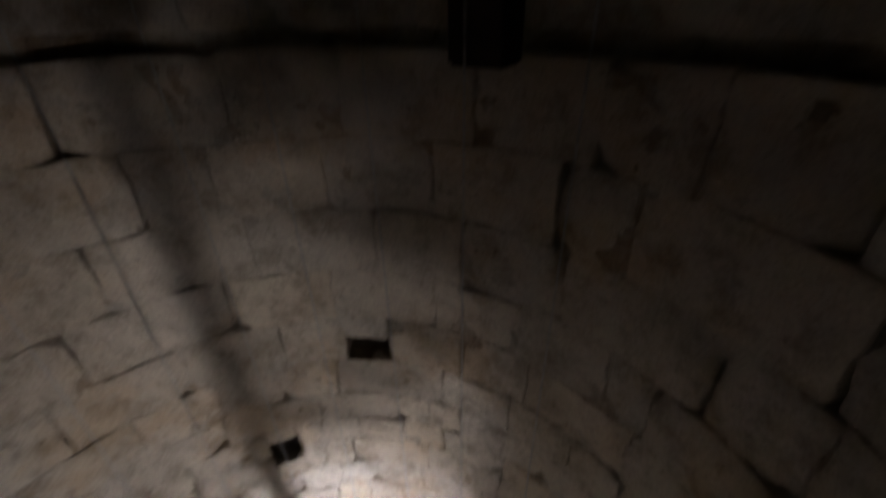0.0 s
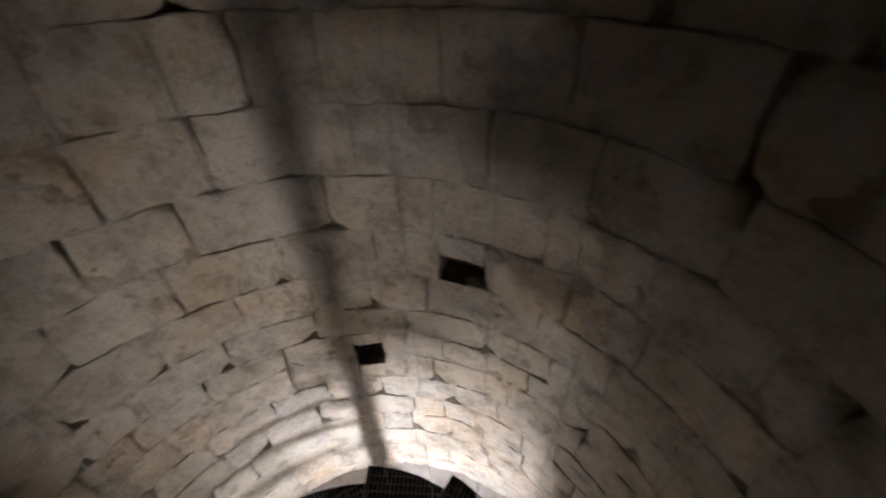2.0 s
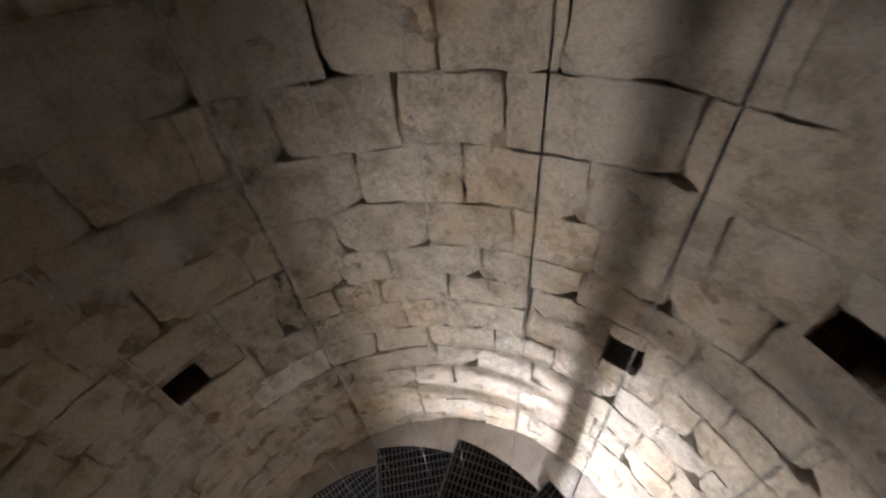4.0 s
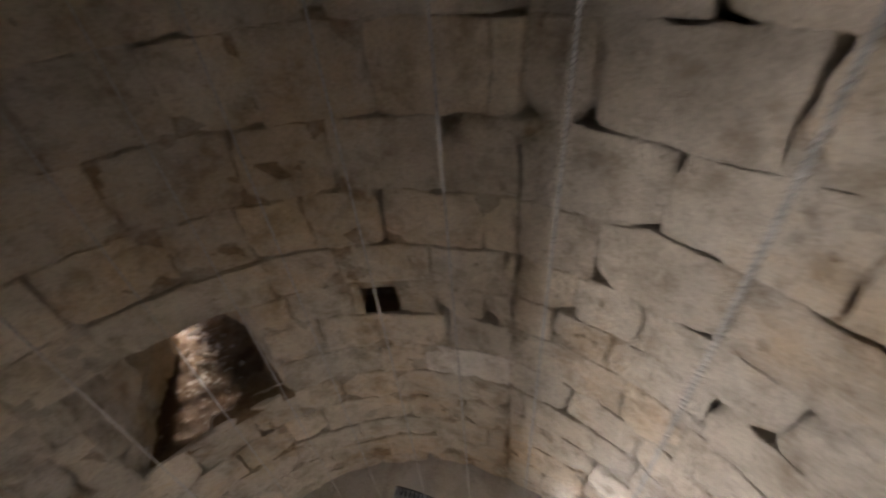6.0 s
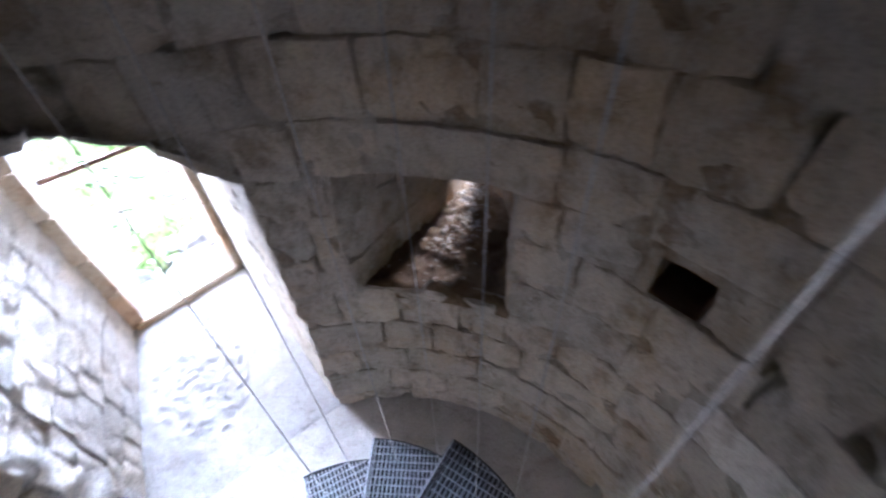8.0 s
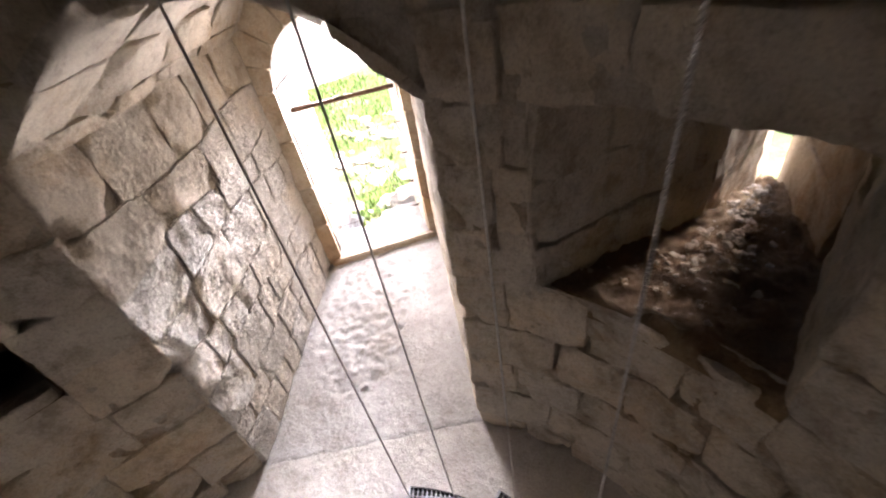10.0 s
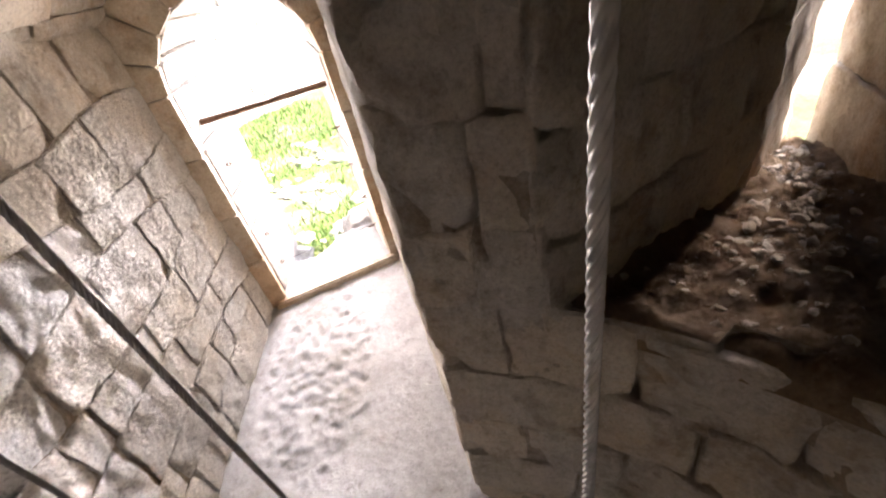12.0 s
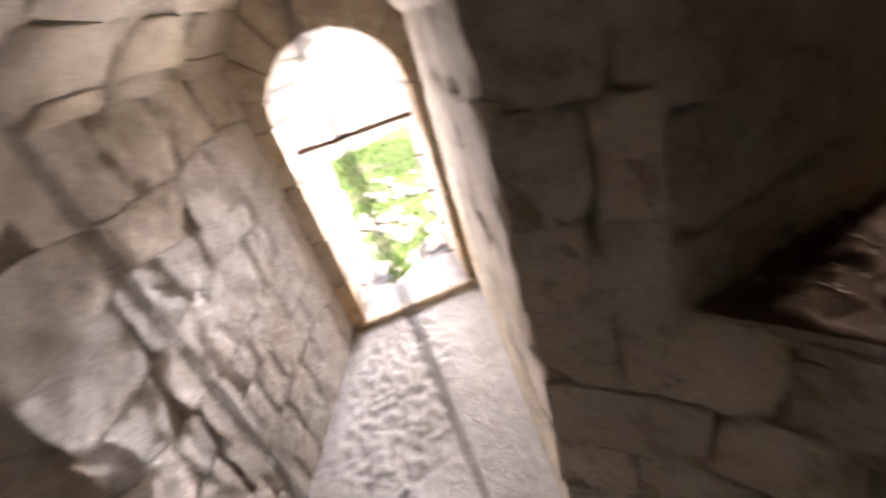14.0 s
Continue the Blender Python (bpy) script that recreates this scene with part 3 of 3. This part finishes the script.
def boulder(name, place, size, mat, seed, parent=None):
    bm = bmesh.new()
    bmesh.ops.create_icosphere(bm, subdivisions=3, radius=1)
    for v in bm.verts:
        d = v.co.normalized()
        v.co = d * (1 + 0.35 * noise.noise(d * 1.3 + Vector((seed, 0, 0))) + 0.14 * noise.noise(d * 4 + Vector((seed, 3, 0))))
        v.co.x *= size[0]; v.co.y *= size[1]; v.co.z *= size[2]
    me = bpy.data.meshes.new(name)
    bm.to_mesh(me); bm.free()
    me.materials.append(mat)
    ob = new(name, me)
    ob.location = place
    if parent:
        ob.parent = parent
    return ob


for k, (u, d, z, s) in enumerate(((0.10, 0.86, -0.22, 0.24), (0.94, 0.90, -0.17, 0.26), (1.05, 1.15, -0.30, 0.26))):
    tagged(boulder("boulder", win(u, d, z), (s * 1.1, s * 0.8, s * 0.75), RUBBLE, k * 7.3), "pale weathered boulder in the grass under the opening", "rock", "rocks below the sill")
rng = random.Random(11)
for k in range(110):
    r, th = (rng.uniform(4.2, 8.5) if k < 20 else rng.gauss(6.4, 0.9)), rng.uniform(-76, -46)
    p = polar(th, r, 0)
    s = rng.uniform(0.03, 0.085) if k < 60 else rng.uniform(0.06, 0.16)
    tagged(boulder("field_stone", (p.x, p.y, ground_height(p.x, p.y) + 0.02), (s, s * rng.uniform(0.6, 1), s * 0.45), PALE, k * 3.1), "pale flat stone lying in the grass", "rock", "stones in the meadow")

# daylight at the arched opening and at the slit
def sky_lamp(place, target, wide, high, power, colour, spread):
    lamp = new("sky_light", bpy.data.lights.new("sky_light", "AREA"))
    lamp.data.shape, lamp.data.size, lamp.data.size_y = "RECTANGLE", wide, high
    lamp.data.energy, lamp.data.color = power, colour
    lamp.data.spread = radians(spread)
    lamp.matrix_world = look(place, target)


# from the whole yard, its sunlit middle, the bright wall and low sky, the high sky
sky_lamp(win(WMID - 0.05, WDEPTH + 0.02, 0.90), (-1.50, 1.30, 1.6), 0.75, 1.6, 5.0, (0.94, 0.95, 0.95), 140)
sky_lamp(win(WMID - 0.08, WDEPTH + 0.03, 0.80), (-1.30, 1.50, 1.8), 0.26, 0.9, 2.4, (1.0, 0.92, 0.78), 110)
sky_lamp(win(WMID, WDEPTH + 0.04, 1.60), (-0.98, 1.65, 0.05), 0.24, 0.35, 3.0, (0.93, 0.97, 1.0), 38)
sky_lamp(win(WMID + 1.5, WDEPTH + 2.2, 3.3), win(WMID - 0.25, -1.3, 0.8), 4.0, 1.5, 15.0, (0.80, 0.90, 1.0), 80)
slit = (O1 + O2) / 2
sky_lamp((slit.x - 0.60, slit.y - 0.92, 2.35), (slit.x, slit.y, 1.75), 0.34, 0.9, 2.0, (1.0, 0.95, 0.88), 60)

# ---- guard rail in the opening ----
def rod(bm, a, b, r, seg=10):
    a, b = Vector(a), Vector(b)
    m4 = Matrix.Translation((a + b) / 2) @ (b - a).to_track_quat("Z", "Y").to_matrix().to_4x4()
    bmesh.ops.create_cone(bm, cap_ends=True, segments=seg, radius1=r, radius2=r, depth=(b - a).length, matrix=m4)


rail = tagged(empty("guard_rail"), "rusty iron guard bar with thin wires across the opening", "railing")
bm = bmesh.new()
rod(bm, win(U0 + 0.02, 0.26, 1.31), win(U1 + 0.03, 0.26, 1.31), 0.019, 14)
part("bar", bm, RUST, rail)
for z in (1.02, 0.74, 0.46, 0.20):
    bm = bmesh.new()
    rod(bm, win(U0 - 0.01, 0.26, z), win(U1 + 0.01, 0.26, z + 0.01), 0.0022, 6)
    w = part("wire", bm, RUST, rail)
    for u in (U0 + 0.035, U1 - 0.035):
        bm = bmesh.new()
        rod(bm, win(u - 0.03, 0.26, z), win(u + 0.02, 0.26, z), 0.005, 8)
        ring_at = win(u + 0.028, 0.26, z)
        turn = [ring_at + Vector((across.x * 0.014 * math.cos(c), across.y * 0.014 * math.cos(c), 0.014 * math.sin(c))) for c in [math.pi * i / 5 for i in range(11)]]
        for p, q in zip(turn, turn[1:]):
            rod(bm, p, q, 0.0035, 6)
        part("eye_bolt", bm, RUST, rail)

# ---- spiral stair ----
stair = tagged(empty("spiral_staircase", (SX, SY, 0)), "dark steel spiral staircase with open grating treads", "staircase")
bm = bmesh.new()
rod(bm, (0.01, -0.045, 0), (0.01, -0.045, 4.15), 0.066, 28)
bmesh.ops.create_cone(bm, cap_ends=True, segments=28, radius1=0.14, radius2=0.14, depth=0.02, matrix=Matrix.Translation((0.01, -0.045, 0.012)))
part("newel", bm, STEEL, stair)
SPAN = 34.0
fm = bmesh.new()          # frame of one tread, nosing along +x
c33, s33 = math.cos(radians(SPAN)), math.sin(radians(SPAN))
def flat(bm, a, b, h, t):
    a, b = Vector(a), Vector(b)
    d = (b - a).normalized()
    nrm = Vector((-d.y, d.x, 0)) * t / 2
    vv = [bm.verts.new(p) for p in (a - nrm, b - nrm, b + nrm, a + nrm, a - nrm - Vector((0, 0, h)), b - nrm - Vector((0, 0, h)), b + nrm - Vector((0, 0, h)), a + nrm - Vector((0, 0, h)))]
    for q in ((0, 1, 2, 3), (7, 6, 5, 4), (0, 4, 5, 1), (1, 5, 6, 2), (2, 6, 7, 3), (3, 7, 4, 0)):
        bm.faces.new([vv[i] for i in q])
flat(fm, (0.05, -0.02 - SPAN * 0, 0), (TREAD_R * c33, -TREAD_R * s33, 0), 0.045, 0.006)
for k in range(8):
    a0, a1 = -radians(SPAN) * k / 8, -radians(SPAN) * (k + 1) / 8
    flat(fm, (TREAD_R * math.cos(a0), TREAD_R * math.sin(a0), 0), (TREAD_R * math.cos(a1), TREAD_R * math.sin(a1), 0), 0.045, 0.006)
plate = [fm.verts.new((0.05, -0.004, -0.034)), *[fm.verts.new(((TREAD_R - 0.004) * math.cos(-radians(SPAN) * k / 8), (TREAD_R - 0.004) * math.sin(-radians(SPAN) * k / 8), -0.034)) for k in range(9)]]
lower = [fm.verts.new(v.co - Vector((0, 0, 0.005))) for v in plate]
fm.faces.new(plate[::-1]); fm.faces.new(lower)
for k in range(len(plate)):
    fm.faces.new((plate[k], lower[k], lower[(k + 1) % len(plate)], plate[(k + 1) % len(plate)]))
bmesh.ops.recalc_face_normals(fm, faces=fm.faces)
frame_mesh = bpy.data.meshes.new("tread_frame"); fm.to_mesh(frame_mesh); fm.free(); frame_mesh.materials.append(STEEL)
gm = bmesh.new()
q = 0.018
while q < TREAD_R * s33:
    x0, x1 = max(0.06, q / math.tan(radians(SPAN))), math.sqrt(TREAD_R ** 2 - q * q)
    if x1 - x0 > 0.02:
        flat(gm, (x0, -q, -0.003), (x1, -q, -0.003), 0.030, 0.004)
    q += 0.022
x = 0.12
while x < TREAD_R - 0.01:
    y1 = min(x * math.tan(radians(SPAN)), math.sqrt(max(0, TREAD_R ** 2 - x * x)))
    flat(gm, (x, -0.004, -0.004), (x, -y1, -0.004), 0.008, 0.005)
    x += 0.038
grating_mesh = bpy.data.meshes.new("grating"); gm.to_mesh(grating_mesh); gm.free(); grating_mesh.materials.append(GALV)
nm = bmesh.new()
flat(nm, (0.05, 0, 0.002), (TREAD_R, 0, 0.002), 0.045, 0.010)
nosing_mesh = bpy.data.meshes.new("nosing"); nm.to_mesh(nosing_mesh); nm.free(); nosing_mesh.materials.append(GALV)
TREAD_Z = [2.01 - RISER * k for k in range(-4, 6)] + [0.52, 0.21]
for k in range(-4, 8):
    t = new("tread", frame_mesh)
    t.parent = stair
    t.matrix_local = pose(0, 0, TREAD_Z[k + 4], 0, 0, 76.6 + TURN * k)
    for nme, me in (("grating", grating_mesh), ("nosing", nosing_mesh)):
        o = new(nme, me)
        o.parent = t

# ---- wire ropes ----
ROPES = [36.8, 52.5, 68, 84, 99.5, 115.3, 131.5, 145, 159.5, 175.5, 192.5, 206, 221, 238.7, 255.8, 268.8]
NEARER = {238.7: 0.829, 255.8: 0.770, 268.8: 0.715}
LOBES, RR, LAY, TOP = 6, 0.0025, 0.030, CEILING - 0.004


def rope_mesh(step, sides):
    vs, fs = [], []
    rings = int(TOP / step)
    for j in range(rings + 1):
        z = TOP * j / rings
        for i in range(sides):
            a = 2 * math.pi * i / sides
            r = RR * (0.45 + 0.58 * abs(math.cos(LOBES * a / 2)) ** 0.8)
            b = a + 2 * math.pi * z / LAY
            vs.append((r * math.cos(b), r * math.sin(b), z))
    for j in range(rings):
        for i in range(sides):
            k = j * sides
            fs.append((k + i, k + (i + 1) % sides, k + sides + (i + 1) % sides, k + sides + i))
    return vs, fs


first = {}
for a in ROPES:
    reach = NEARER.get(a, ROPE_R)
    m4 = pose(AX + reach * math.cos(radians(a)), AY + reach * math.sin(radians(a)), 0.004, 0, 0, a)
    near = a in NEARER
    if near not in first:
        ob = mesh_object("wire_rope", *rope_mesh(0.0018 if near else 0.006, 30 if near else 12), WIRE, None, True)
        first[near] = tagged(ob, "twisted grey steel wire rope hanging beside the stair", "rope", "ropes round the stair")
        ob.matrix_world = m4
    else:
        copy_thing(first[near], m4)

# ---- dark upright at the top ----
bm = bmesh.new()
box(bm, (-0.10, -0.08, 4.10), (0.10, 0.08, CEILING), pose(*polar(62, RAD - 0.12, 0), 0, 0, 62 + 90), 0.012)
me = bpy.data.meshes.new("timber_post"); bm.to_mesh(me); bm.free(); me.materials.append(TIMBER)
tagged(new("timber_post", me), "nearly black upright timber post against the wall", "post", kind="structure")

# white chip on the bed of the embrasure
tagged(boulder("stone_chip", (-1.02, -1.345, 1.235), (0.022, 0.012, 0.016), PALE, 4.4), "small white stone chip on the embrasure's bed", "stone")

# ---- wall blocks, last ----
def wave(s):
    return 0.015 * math.cos(s / RAD - radians(60))


# upright joints that show, by the height of the course's bed: degrees
JOINTS = {}
JOINTS[0.14] = (-178.9, -147.4, -133.0, -118.5, -104.2)
JOINTS[0.40] = (-175.2, -162.8, -142.5, -110.1, -97.8)
JOINTS[0.65] = (-135.2, -127.1, -115.8, -105.3, 149.9)
JOINTS[0.92] = (-172.8, -154.1, -141.7, -122.1, -109.4, -97.6, 176.6)
JOINTS[1.18] = (-178.2, -161.2, -95.8, 109.9, 124.3, 138.2, 167.9)
JOINTS[1.43] = (-166.6, -153.1, -141.5, -97.1, 95.6, 102.8, 131.5, 159.4, 179.0)
JOINTS[1.69] = (-174.6, -165.4, -149.0, -138.1, -98.6, 71.9, 92.9, 102.4, 148.7, 163.1, 173.3)
JOINTS[1.91] = (-178.1, -165.2, -148.6, -136.5, -98.4, 57.2, 67.2, 74.7, 82.5, 101.3, 121.8, 141.0, 160.0, 170.0)
JOINTS[2.15] = (-174.6, -158.0, -146.2, -136.2, -124.9, -109.5, -95.2, 32.5, 42.4, 56.2, 71.2, 95.6, 108.7, 120.7, 135.3, 151.7, 168.5)
JOINTS[2.44] = (-168.5, -152.6, -139.0, -122.2, 67.3, 105.8, 124.0, 144.3, 161.6, 178.4)
JOINTS[2.75] = (-175.7, -160.1, -144.7, -133.8, 16.4, 32.4, 39.6, 56.3, 66.9, 72.8, 93.4, 113.2, 137.0, 152.9, 172.2)
JOINTS[3.07] = (26.9, 49.2, 67.0, 83.7, 106.2, 130.2, 146.6, 162.8)
JOINTS[3.42] = (40.9, 51.8)
rng = random.Random(21)
levels = COURSES + UPPER
for z0, z1 in zip(levels, levels[1:]):
    if z0 == 4.12:
        continue
    base = (z0 + z1) / 2
    amp0, amp1 = (0 if z0 in (0.0, 4.20) else 1), (0 if z1 == CEILING else 1)
    def lo(s, z=z0, k=amp0): return z + k * wave(s)
    def hi(s, z=z1, k=amp1): return z + k * wave(s)
    # angles at which blocks must end, and gaps in this course
    blocked = []
    if z0 < APEX - 0.02:
        if z1 <= SPRING + 0.05:
            blocked.append((DOOR[0], DOOR[1], -1, 9))
        else:
            blocked.append((DOOR[0], DOOR[1], -2, 9))
    for a, b, c0, c1 in [NICHE] + [h[:4] for h in HOLES]:
        if c0 < z1 - 0.06 and c1 > z0 + 0.06:
            blocked.append((a, b, c0, c1))
    blocked.sort()
    spans, at = [], -180.0
    for q in blocked:
        spans.append((at, q[0], None))
        spans.append((q[0], q[1], q))
        at = q[1]
    spans.append((at, 180.0, None))
    mean = 0.50 if z1 > 2.0 else 0.36
    for a, b, q in spans:
        s, end = radians(a) * RAD, radians(b) * RAD
        if q is not None:
            if q[2] == -1:
                continue
            if q[2] == -2:
                pieces = 7
                for k in range(pieces):
                    sa, sb = s + (end - s) * k / pieces, s + (end - s) * (k + 1) / pieces
                    f = lambda x, g=lo: max(g(x), arch(math.degrees(x / RAD)))
                    if hi((sa + sb) / 2) - f((sa + sb) / 2) > 0.03 and hi(sa + 0.02) - f(sa + 0.02) > 0.005 and hi(sb - 0.02) - f(sb - 0.02) > 0.005:
                        stone(tower_map, sa, sb, f, hi, wall, STONE, gap=0.003, wob=0.3)
                continue
            if hi(s) - q[3] > 0.05:
                stone(tower_map, s, end, lambda x, z=q[3]: z, hi, wall, STONE, wear=0.0)
            if q[2] - lo(s) > 0.05:
                stone(tower_map, s, end, lo, lambda x, z=q[2]: z, wall, STONE, wear=0.0)
            continue
        stops = [x for x in (radians(v) * RAD for v in JOINTS.get(z0, ())) if s + 0.05 < x < end - 0.05] + [end]
        for stop in stops:
            while s < stop - 0.01:
                e = s + mean * rng.uniform(0.6, 1.4)
                if stop - e < 0.6 * mean:
                    e = stop
                pale = z0 == 1.18 and s < radians(-171) * RAD < e
                stone(tower_map, s, e, lo, hi, wall, PALE if pale else STONE, gap=rng.choice((0.002, 0.0035, 0.0055)))
                s = e

# passage side walls and vault
for parent, p0, p1, into, rows, small in ((passage_l, JAMB_L, WIN_L, out_l, (0.0, 0.25, 0.43, 0.68, 0.90, 1.16, 1.36, 1.62, 1.93), True), (passage_r, JAMB_R, WIN_R, out_r, (0.0, 0.30, 0.62, 0.92, 1.20, 1.45, 1.70, 1.93), False)):
    place = plane_map(p0, p1, into)
    length = (p1 - p0).length
    for z0, z1 in zip(rows, rows[1:]):
        s = 0.0
        while s < length - 0.01:
            w = rng.uniform(0.14, 0.44) if small and z1 < 1.40 + 0.25 * s else rng.uniform(0.28, 0.55)
            e = s + w if length - s - w > 0.12 else length
            big = not small or z1 > 1.40 + 0.25 * s
            f0 = 0.0 if z0 == 0 else rng.uniform(-0.09, 0.09)
            stone(place, s, e, lambda x, z=z0, k=f0: z + (0.035 * math.sin(x * 4 + z * 9) if z else 0), lambda x, z=z1: z + (0.035 * math.sin(x * 4 + z * 9) if z < 1.9 else 0),
                  parent, STONE if big else RUBBLE, proud=0.004, rough=0.010, gap=0.003 if big else 0.0055, cell=0.05 if big else 0.018, wob=0.35 if not small else 1.2 if big else 1.6, tilt=0.005, fray=0.009, wear=1.0 if big else 0.25)
            s = e
NB = 7
for k in range(NB):
    v = 0.0
    while v < 1.0:
        e = v + rng.uniform(0.2, 0.32)
        if 1.02 - e < 0.12:
            e = 1.02
        stone(lambda s, z, d: vault_point(z, s, d), v, e, lambda x, q=k / NB: q, lambda x, q=(k + 1) / NB: q, vault, STONE, name="voussoir", proud=0.005, gap=0.004, cell=0.05, depth=0.06, wob=0.3)
        v = e
